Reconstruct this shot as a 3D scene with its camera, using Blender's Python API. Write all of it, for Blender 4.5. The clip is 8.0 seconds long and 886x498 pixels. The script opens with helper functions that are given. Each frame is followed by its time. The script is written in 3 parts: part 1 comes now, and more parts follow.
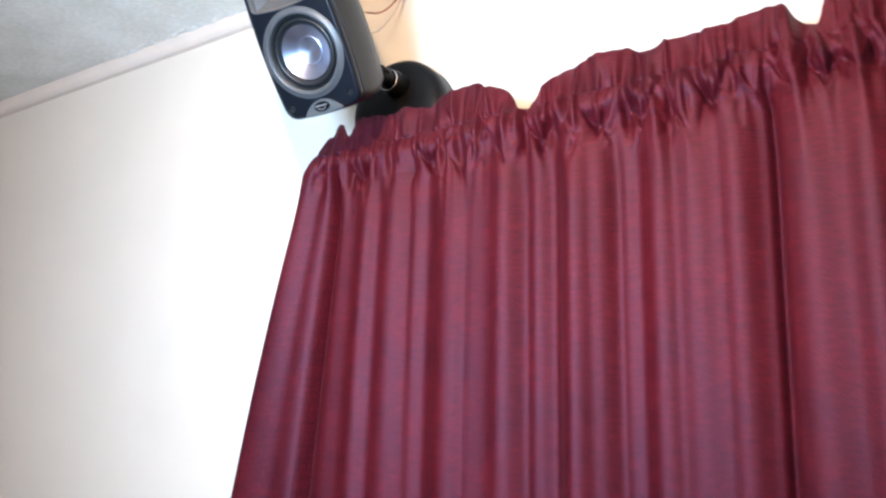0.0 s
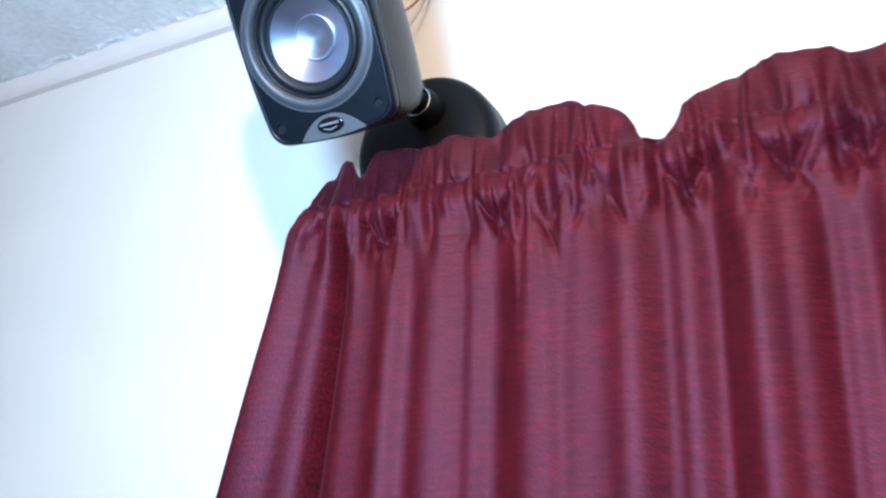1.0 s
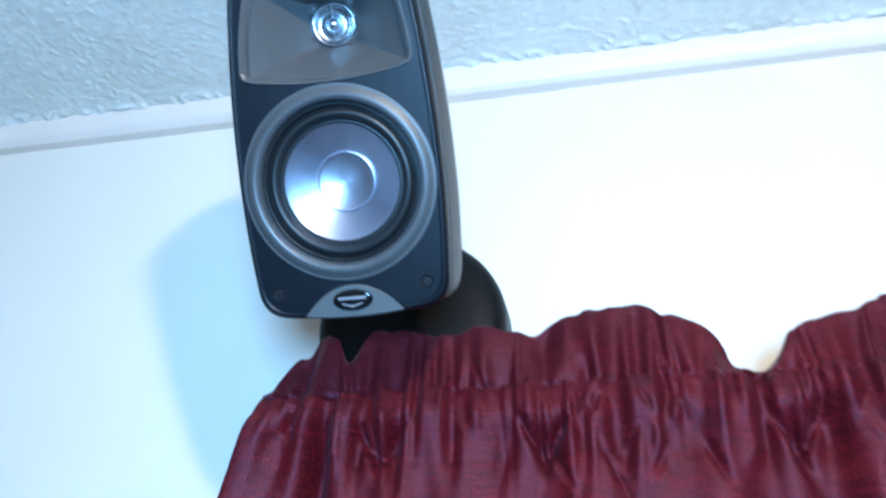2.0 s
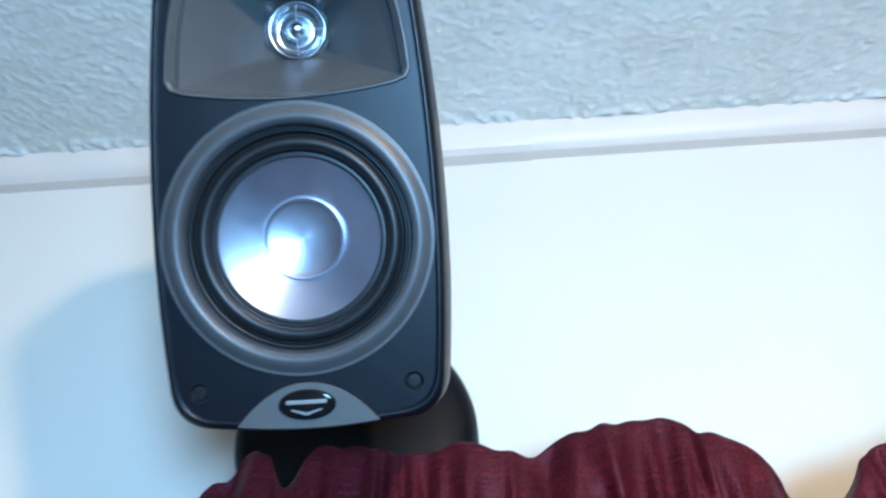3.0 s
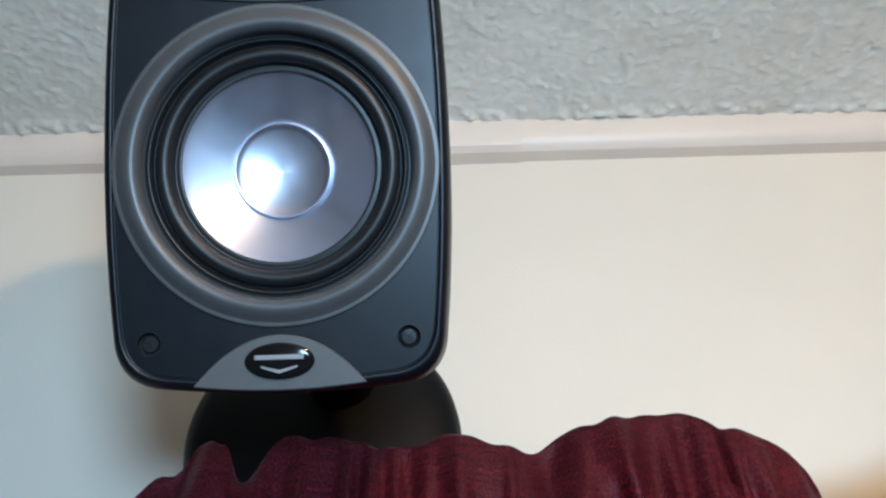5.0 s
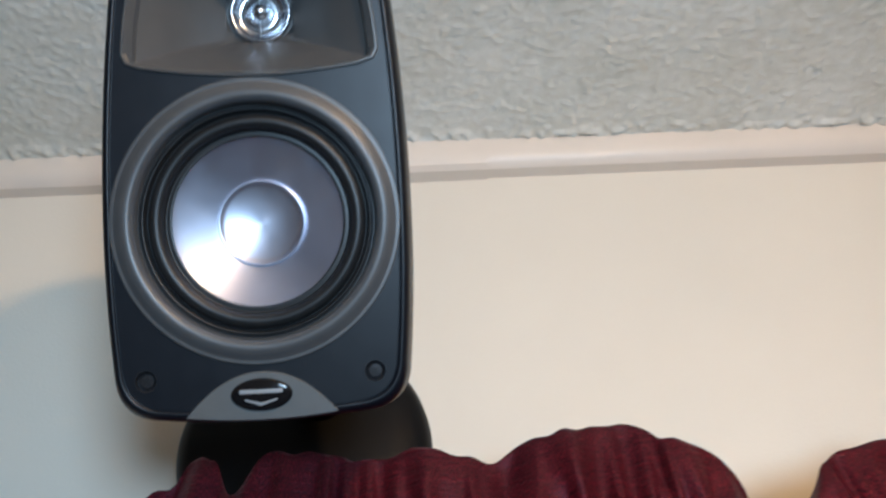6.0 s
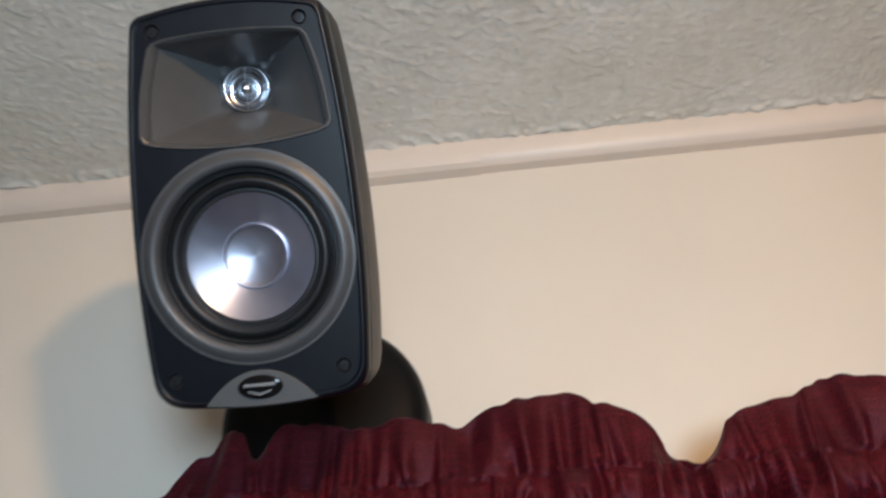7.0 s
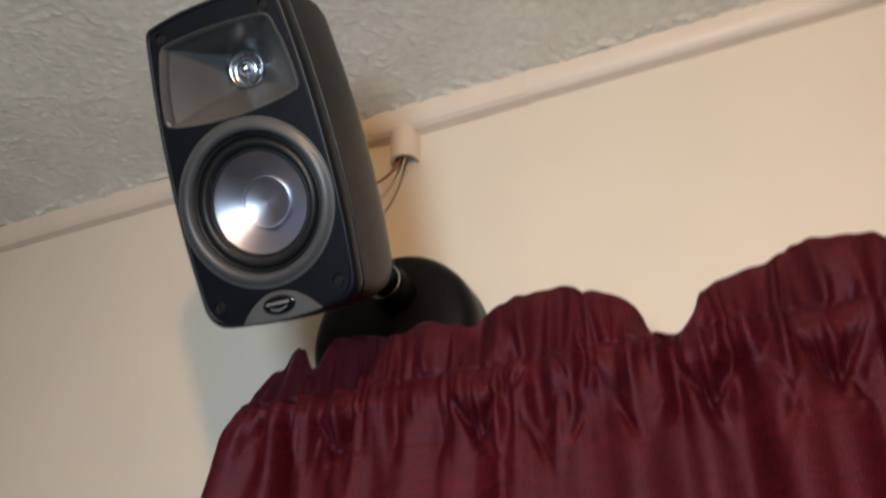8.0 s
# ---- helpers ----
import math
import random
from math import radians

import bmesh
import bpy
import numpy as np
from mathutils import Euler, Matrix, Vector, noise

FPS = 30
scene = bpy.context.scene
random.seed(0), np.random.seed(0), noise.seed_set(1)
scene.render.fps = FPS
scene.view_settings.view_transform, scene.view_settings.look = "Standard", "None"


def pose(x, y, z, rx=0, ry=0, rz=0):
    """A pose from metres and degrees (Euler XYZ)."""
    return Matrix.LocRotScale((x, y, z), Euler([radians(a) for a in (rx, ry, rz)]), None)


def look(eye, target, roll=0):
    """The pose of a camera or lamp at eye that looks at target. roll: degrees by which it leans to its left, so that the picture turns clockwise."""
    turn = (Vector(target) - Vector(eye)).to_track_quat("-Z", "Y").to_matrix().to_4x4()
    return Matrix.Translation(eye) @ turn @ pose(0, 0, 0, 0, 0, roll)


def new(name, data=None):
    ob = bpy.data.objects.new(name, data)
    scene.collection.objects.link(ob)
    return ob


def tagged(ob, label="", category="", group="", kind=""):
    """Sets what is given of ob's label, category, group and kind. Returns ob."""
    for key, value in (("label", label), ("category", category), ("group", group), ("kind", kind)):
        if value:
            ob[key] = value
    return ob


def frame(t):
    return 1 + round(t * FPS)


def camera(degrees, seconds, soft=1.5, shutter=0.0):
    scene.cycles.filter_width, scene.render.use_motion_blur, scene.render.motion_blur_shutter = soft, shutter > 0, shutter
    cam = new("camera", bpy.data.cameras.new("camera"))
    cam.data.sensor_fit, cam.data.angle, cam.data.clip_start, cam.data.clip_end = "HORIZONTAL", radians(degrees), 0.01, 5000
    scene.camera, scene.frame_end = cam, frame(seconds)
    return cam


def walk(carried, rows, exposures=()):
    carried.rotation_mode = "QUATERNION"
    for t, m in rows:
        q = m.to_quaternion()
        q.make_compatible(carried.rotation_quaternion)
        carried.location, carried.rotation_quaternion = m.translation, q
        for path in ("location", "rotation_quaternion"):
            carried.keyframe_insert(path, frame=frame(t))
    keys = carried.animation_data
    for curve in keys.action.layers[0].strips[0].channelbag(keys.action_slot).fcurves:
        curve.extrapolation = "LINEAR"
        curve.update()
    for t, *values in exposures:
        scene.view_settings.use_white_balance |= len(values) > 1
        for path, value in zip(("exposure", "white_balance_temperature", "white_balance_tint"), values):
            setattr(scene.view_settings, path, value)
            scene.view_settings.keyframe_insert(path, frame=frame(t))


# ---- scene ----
# The camera is held in the hand below a small loudspeaker on a wall.
cam = camera(53.75, 8.0, soft=2.3, shutter=0.5)
PATH = [
    (0.0, pose(0.5442, -0.9910, 1.6567, 103.90, 1.54, 30.76)),
    (0.5, pose(0.4037, -0.8697, 1.7350, 105.76, 0.88, 28.28)),
    (0.7, pose(0.3412, -0.8032, 1.7545, 107.12, 0.17, 27.08)),
    (1.0, pose(0.2582, -0.7208, 1.7723, 109.03, 1.44, 25.87)),
    (1.2, pose(0.2152, -0.6933, 1.7989, 110.02, 1.08, 23.32)),
    (1.5, pose(0.1608, -0.6841, 1.8381, 113.77, 1.91, 19.60)),
    (2.0, pose(0.0666, -0.6454, 1.8793, 117.53, -0.30, 11.34)),
    (2.2, pose(0.0451, -0.6305, 1.8969, 118.53, -0.66, 10.46)),
    (3.3, pose(-0.0074, -0.5067, 1.9414, 125.76, 2.35, 1.42)),
    (3.5, pose(-0.0117, -0.4980, 1.9425, 126.60, 2.75, 0.42)),
    (3.8, pose(-0.0147, -0.4886, 1.9375, 126.82, 3.29, 0.62)),
    (4.0, pose(-0.0202, -0.4774, 1.9334, 126.73, 2.58, 1.14)),
    (4.5, pose(-0.0245, -0.4663, 1.9311, 128.15, 1.54, 0.22)),
    (4.7, pose(-0.0212, -0.4656, 1.9306, 128.22, 1.35, 0.83)),
    (5.8, pose(-0.0156, -0.4920, 1.9243, 127.45, 2.48, 0.03)),
    (6.0, pose(-0.0089, -0.5118, 1.9227, 127.04, 2.78, 0.42)),
    (6.2, pose(-0.0022, -0.5345, 1.9218, 126.67, 2.88, -0.05)),
    (6.5, pose(0.0095, -0.5636, 1.9191, 126.33, 3.78, 0.66)),
    (6.8, pose(0.0322, -0.5930, 1.9031, 124.89, 3.60, 2.20)),
    (7.0, pose(0.0551, -0.6079, 1.8882, 124.03, 2.42, 6.25)),
    (7.2, pose(0.0905, -0.6353, 1.8734, 123.23, 1.50, 10.13)),
    (7.5, pose(0.1382, -0.6416, 1.8669, 123.37, 1.53, 16.30)),
    (7.7, pose(0.1725, -0.6334, 1.8483, 123.24, 0.30, 18.65)),
    (8.0, pose(0.2116, -0.6279, 1.8235, 121.21, 0.76, 23.13)),
]
walk(cam, PATH, exposures=[
    (0.0, 1.22, 5150, 7), (1.0, 1.02, 4450, 5), (2.0, 0.64, 4050, -5), (3.3, 0.24, 4400, -4), (4.5, -0.05, 5000, -1),
    (6.0, -0.24, 5600, 5), (7.0, -0.42, 6100, 9), (8.0, -0.48, 6600, 10)])

# ---- light: a cool torch and a warm ceiling lamp ----
LAMP_AT = Vector((0.28, -0.91, 2.240))
world = bpy.data.worlds.new("world")
scene.world = world
world.use_nodes = True
sky = world.node_tree.nodes.new("ShaderNodeTexSky")
sky.sky_type, sky.sun_disc = "NISHITA", False
sky.sun_elevation, sky.sun_rotation = radians(35), radians(150)
back = world.node_tree.nodes["Background"]
back.inputs["Strength"].default_value = 0.06
world.node_tree.links.new(sky.outputs["Color"], back.inputs["Color"])

# fixed stand-in for the camera's own cool torch, beside the start of the walk
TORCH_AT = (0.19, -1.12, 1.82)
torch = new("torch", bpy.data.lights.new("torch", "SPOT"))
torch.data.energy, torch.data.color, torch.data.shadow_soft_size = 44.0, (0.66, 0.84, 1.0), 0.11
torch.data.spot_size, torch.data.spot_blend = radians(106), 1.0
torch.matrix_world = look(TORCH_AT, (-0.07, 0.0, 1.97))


# ---- materials ----
def material(name, colour, rough=0.5, metal=0.0, spots=None, grain=40.0, amount=0.3, bump=0.0, bump_scale=300.0, dist=0.001,
             sheen=0.0, coat=0.0, spec=0.5):
    """A procedural surface: two scales of colour variation, uneven gloss and fine relief."""
    m = bpy.data.materials.new(name)
    m.use_nodes = True
    t = m.node_tree
    b = t.nodes["Principled BSDF"]
    co = t.nodes.new("ShaderNodeTexCoord")
    n1 = t.nodes.new("ShaderNodeTexNoise")
    n1.inputs["Scale"].default_value, n1.inputs["Detail"].default_value = grain, 6.0
    n2 = t.nodes.new("ShaderNodeTexNoise")
    n2.inputs["Scale"].default_value, n2.inputs["Detail"].default_value = grain * 0.12, 3.0
    add = t.nodes.new("ShaderNodeMath")
    add.operation = "ADD"
    half = t.nodes.new("ShaderNodeMath")
    half.operation, half.inputs[1].default_value = "MULTIPLY", 0.5
    ramp = t.nodes.new("ShaderNodeValToRGB")
    other = spots or tuple(c * (1 - amount) for c in colour)
    ramp.color_ramp.elements[0].position, ramp.color_ramp.elements[1].position = 0.36, 0.62
    ramp.color_ramp.elements[0].color = (*other, 1)
    ramp.color_ramp.elements[1].color = (*colour, 1)
    gloss = t.nodes.new("ShaderNodeMapRange")
    gloss.inputs["To Min"].default_value, gloss.inputs["To Max"].default_value = rough * 0.88, min(1.0, rough * 1.14)
    link = t.links.new
    link(co.outputs["Object"], n1.inputs["Vector"])
    link(co.outputs["Object"], n2.inputs["Vector"])
    link(n1.outputs["Fac"], add.inputs[0])
    link(n2.outputs["Fac"], add.inputs[1])
    link(add.outputs[0], half.inputs[0])
    link(half.outputs[0], ramp.inputs["Fac"])
    link(ramp.outputs["Color"], b.inputs["Base Color"])
    link(n1.outputs["Fac"], gloss.inputs["Value"])
    link(gloss.outputs["Result"], b.inputs["Roughness"])
    b.inputs["Metallic"].default_value = metal
    b.inputs["Specular IOR Level"].default_value = spec
    b.inputs["Sheen Weight"].default_value = sheen
    b.inputs["Coat Weight"].default_value = coat
    if bump:
        n3 = t.nodes.new("ShaderNodeTexNoise")
        n3.inputs["Scale"].default_value, n3.inputs["Detail"].default_value = bump_scale, 4.0
        bp = t.nodes.new("ShaderNodeBump")
        bp.inputs["Strength"].default_value, bp.inputs["Distance"].default_value = bump, dist
        link(co.outputs["Object"], n3.inputs["Vector"])
        link(n3.outputs["Fac"], bp.inputs["Height"])
        link(bp.outputs["Normal"], b.inputs["Normal"])
    return m


def brushed(name, colour, rough, aniso):
    """Spun metal whose highlights run out from the middle."""
    m = material(name, colour, rough, 1.0, grain=90.0, amount=0.06)
    t = m.node_tree
    tang = t.nodes.new("ShaderNodeTangent")
    tang.direction_type, tang.axis = "RADIAL", "Y"
    b = t.nodes["Principled BSDF"]
    b.inputs["Anisotropic"].default_value, b.inputs["Anisotropic Rotation"].default_value = aniso, 0.25
    t.links.new(tang.outputs["Tangent"], b.inputs["Tangent"])
    return m


def cloth(name, colour, second):
    """Slubby satin cloth: fine weave, weft streaks, speckles of painted sparkle and a soft sheen."""
    m = material(name, colour, 0.52, 0.0, second, grain=26.0, sheen=0.045)
    t = m.node_tree
    link = t.links.new
    b = t.nodes["Principled BSDF"]
    b.inputs["Sheen Tint"].default_value = (0.70, 0.34, 0.50, 1)
    b.inputs["Sheen Roughness"].default_value = 0.35
    b.inputs["Specular Tint"].default_value = (1.0, 0.52, 0.70, 1)
    b.inputs["Specular IOR Level"].default_value = 0.38
    co = t.nodes.new("ShaderNodeUVMap")
    co.uv_map = "cloth"
    made = []
    for sx, sy, detail in ((30.0, 420.0, 4.0), (720.0, 580.0, 2.5)):
        mp = t.nodes.new("ShaderNodeMapping")
        mp.inputs["Scale"].default_value = (sx, sy, 1.0)
        nz = t.nodes.new("ShaderNodeTexNoise")
        nz.inputs["Scale"].default_value, nz.inputs["Detail"].default_value = 1.0, detail
        link(co.outputs["UV"], mp.inputs["Vector"])
        link(mp.outputs["Vector"], nz.inputs["Vector"])
        made.append(nz)
    mix = t.nodes.new("ShaderNodeMath")
    mix.operation = "ADD"
    link(made[0].outputs["Fac"], mix.inputs[0])
    link(made[1].outputs["Fac"], mix.inputs[1])
    bp = t.nodes.new("ShaderNodeBump")
    bp.inputs["Strength"].default_value, bp.inputs["Distance"].default_value = 0.75, 0.0007
    link(mix.outputs[0], bp.inputs["Height"])
    link(bp.outputs["Normal"], b.inputs["Normal"])
    # weft streaks in the dye, and the weave's sparkle painted in as bright specks
    ramp = [n for n in t.nodes if n.bl_idname == "ShaderNodeValToRGB"][0]
    last = ramp.outputs["Color"]
    for nz, low, high, dark, light in ((made[0], 0.40, 0.60, 0.74, 1.20), (made[1], 0.40, 0.64, 0.42, 2.10)):
        tone = t.nodes.new("ShaderNodeMapRange")
        for key, value in (("From Min", low), ("From Max", high), ("To Min", dark), ("To Max", light)):
            tone.inputs[key].default_value = value
        link(nz.outputs["Fac"], tone.inputs["Value"])
        scaled = t.nodes.new("ShaderNodeVectorMath")
        scaled.operation = "SCALE"
        link(last, scaled.inputs[0])
        link(tone.outputs["Result"], scaled.inputs["Scale"])
        last = scaled.outputs["Vector"]
    link(last, b.inputs["Base Color"])
    return m


def glow(name, colour, strength):
    m = bpy.data.materials.new(name)
    m.use_nodes = True
    b = m.node_tree.nodes["Principled BSDF"]
    b.inputs["Base Color"].default_value = (*colour, 1)
    b.inputs["Emission Color"].default_value = (*colour, 1)
    b.inputs["Emission Strength"].default_value = strength
    return m


PAINT = material("cream_wall_paint", (0.80, 0.73, 0.62), 0.55, grain=9.0, amount=0.05, bump=0.25, bump_scale=420.0, dist=0.0006)
POPCORN = material("sprayed_ceiling_plaster", (0.84, 0.82, 0.75), 0.9, spots=(0.70, 0.67, 0.58), grain=110.0, bump=0.5, bump_scale=1000.0, dist=0.0008)
DUCT = material("painted_plastic_duct", (0.80, 0.70, 0.60), 0.42, grain=30.0, amount=0.06, bump=0.1, bump_scale=700.0, dist=0.0004)
CARPET = material("brown_carpet", (0.20, 0.18, 0.16), 0.95, grain=60.0, amount=0.4, bump=0.8, bump_scale=500.0, dist=0.004)
BAFFLE = material("satin_charcoal_plastic", (0.0026, 0.0040, 0.0074), 0.40, grain=120.0, amount=0.12, bump=0.06, bump_scale=2200.0, dist=0.0003, spec=0.36)
CABINET = material("matt_black_cabinet", (0.008, 0.0075, 0.007), 0.42, grain=90.0, amount=0.15, bump=0.12, bump_scale=1700.0, dist=0.0004, spec=0.28)
GUN = material("gunmetal_ring", (0.082, 0.086, 0.090), 0.42, 0.25, grain=150.0, amount=0.1)
RUBBER = material("black_rubber", (0.010, 0.011, 0.012), 0.42, grain=150.0, amount=0.2, spec=0.4)
CONE = brushed("spun_aluminium", (0.55, 0.57, 0.67), 0.38, 0.55)
CAP = brushed("pressed_aluminium", (0.58, 0.60, 0.70), 0.36, 0.25)
HORN = material("dark_grey_horn", (0.072, 0.073, 0.073), 0.32, grain=120.0, amount=0.1)
PLATE = material("grey_badge_plate", (0.115, 0.120, 0.120), 0.42, 0.3, grain=160.0, amount=0.08)
GLOSS = material("black_gloss", (0.008, 0.008, 0.009), 0.10, grain=100.0, amount=0.2, spec=0.35)
CHROME = material("bright_metal", (0.62, 0.65, 0.70), 0.24, 1.0, grain=200.0, amount=0.08)
SILVER = material("dull_silver_print", (0.38, 0.38, 0.38), 0.42, 0.6, grain=300.0, amount=0.15)
BRONZE = material("dark_bronze_rod", (0.05, 0.03, 0.025), 0.45, 0.4, grain=120.0, amount=0.2)
STEEL = material("blackened_screw", (0.035, 0.036, 0.04), 0.34, 0.5, grain=300.0, amount=0.3)
BRACKET = material("black_bracket", (0.0045, 0.0045, 0.005), 0.45, spec=0.14, grain=80.0, amount=0.2, bump=0.08, bump_scale=1500.0, dist=0.0004)
CLOTH = cloth("burgundy_satin", (0.056, 0.0025, 0.0046), (0.030, 0.0014, 0.0038))
WIRE = material("copper_tinted_wire", (0.36, 0.17, 0.11), 0.35, grain=200.0, amount=0.3)
WIRE_CLEAR = material("pale_wire", (0.55, 0.50, 0.44), 0.3, grain=200.0, amount=0.2)
WHITE = material("white_enamel", (0.75, 0.74, 0.70), 0.4, grain=40.0, amount=0.08)
BULB = glow("lit_frosted_glass", (1.0, 0.58, 0.27), 850.0)


# ---- mesh helpers ----
def mesh_object(name, bm, mat, parent=None, label="", smooth=True):
    bmesh.ops.recalc_face_normals(bm, faces=bm.faces)
    me = bpy.data.meshes.new(name)
    bm.to_mesh(me)
    bm.free()
    me.materials.append(mat)
    if smooth:
        me.shade_smooth()
    ob = new(name, me)
    if parent:
        ob.parent = parent
    if label:
        ob["label"] = label
    return ob


def part(name, bm, mat, parent, label="", smooth=True, sharp=35):
    ob = mesh_object(name, bm, mat, parent, label, smooth)
    if smooth and sharp:
        me = ob.data
        bb = bmesh.new()
        bb.from_mesh(me)
        for e in bb.edges:
            if len(e.link_faces) == 2 and e.calc_face_angle(0) > radians(sharp):
                e.smooth = False
        bb.to_mesh(me)
        bb.free()
    return ob


def block(x0, x1, y0, y1, z0, z1, bevel=0.0):
    bm = bmesh.new()
    bmesh.ops.create_cube(bm, size=1.0, matrix=Matrix.Translation(((x0 + x1) / 2, (y0 + y1) / 2, (z0 + z1) / 2))
                          @ Matrix.Diagonal((x1 - x0, y1 - y0, z1 - z0, 1)))
    if bevel:
        bmesh.ops.bevel(bm, geom=bm.edges[:], offset=bevel, segments=2, profile=0.6, affect="EDGES")
    return bm


def lathe(profile, n=96, close_start=False, close_end=False):
    """A turned shape round the local y axis; profile: pairs of radius and depth."""
    bm = bmesh.new()
    loops = [[bm.verts.new((r * math.cos(2 * math.pi * i / n), w, r * math.sin(2 * math.pi * i / n))) for i in range(n)] for r, w in profile]
    for a, b in zip(loops, loops[1:]):
        for i in range(n):
            bm.faces.new((a[i], a[(i + 1) % n], b[(i + 1) % n], b[i]))
    if close_start:
        bm.faces.new(loops[0])
    if close_end:
        bm.faces.new(loops[-1])
    return bm


def loft(loops, cap_start=False, cap_end=False):
    """Joins closed loops of points, each with the same count."""
    bm = bmesh.new()
    made = [[bm.verts.new(p) for p in loop] for loop in loops]
    n = len(made[0])
    for a, b in zip(made, made[1:]):
        for i in range(n):
            bm.faces.new((a[i], a[(i + 1) % n], b[(i + 1) % n], b[i]))
    if cap_start:
        bm.faces.new(made[0])
    if cap_end:
        bm.faces.new(made[-1])
    return bm


def prism(profile, x0, x1):
    """A moulding along x from a closed (y, z) profile."""
    return loft([[(x0, y, z) for y, z in profile], [(x1, y, z) for y, z in profile]], True, True)


def tube(points, radius, n=10):
    """A round wire through points, smoothed."""
    pts = [Vector(p) for p in points]
    fine = []
    for i in range(len(pts) - 1):
        a, b, c, d = pts[max(i - 1, 0)], pts[i], pts[i + 1], pts[min(i + 2, len(pts) - 1)]
        for k in range(8):
            s = k / 8
            fine.append(0.5 * (2 * b + (c - a) * s + (2 * a - 5 * b + 4 * c - d) * s * s + (3 * b - a - 3 * c + d) * s ** 3))
    fine.append(pts[-1])
    loops = []
    for i, p in enumerate(fine):
        d = (fine[min(i + 1, len(fine) - 1)] - fine[max(i - 1, 0)]).normalized()
        u = d.cross(Vector((0.31, 0.9, 0.2))).normalized()
        v = d.cross(u)
        loops.append([p + radius * (u * math.cos(2 * math.pi * k / n) + v * math.sin(2 * math.pi * k / n)) for k in range(n)])
    return loft(loops, True, True)


# ---- the room ----
CEIL, SOUTH, WEST, EAST = 2.40, -3.40, -3.0, 2.6
tagged(mesh_object("floor", block(WEST, EAST, SOUTH, 0.0, -0.06, 0.0), CARPET, smooth=False), "brown carpeted floor of a small room", "floor", kind="structure")
tagged(mesh_object("wall_north", block(WEST - 0.1, EAST + 0.1, 0.0, 0.12, -0.06, CEIL + 0.1), PAINT, smooth=False), "smooth cream painted wall behind loudspeaker and curtain", "wall", kind="structure")
tagged(mesh_object("wall_west", block(WEST - 0.1, WEST, SOUTH, 0.0, -0.06, CEIL + 0.1), PAINT, smooth=False), "plain cream painted side wall", "wall", kind="structure")
tagged(mesh_object("wall_east", block(EAST, EAST + 0.1, SOUTH, 0.0, -0.06, CEIL + 0.1), PAINT, smooth=False), "plain cream painted side wall", "wall", kind="structure")
tagged(mesh_object("wall_south", block(WEST, EAST, SOUTH - 0.1, SOUTH, -0.06, CEIL + 0.1), PAINT, smooth=False), "plain cream painted wall", "wall", kind="structure")


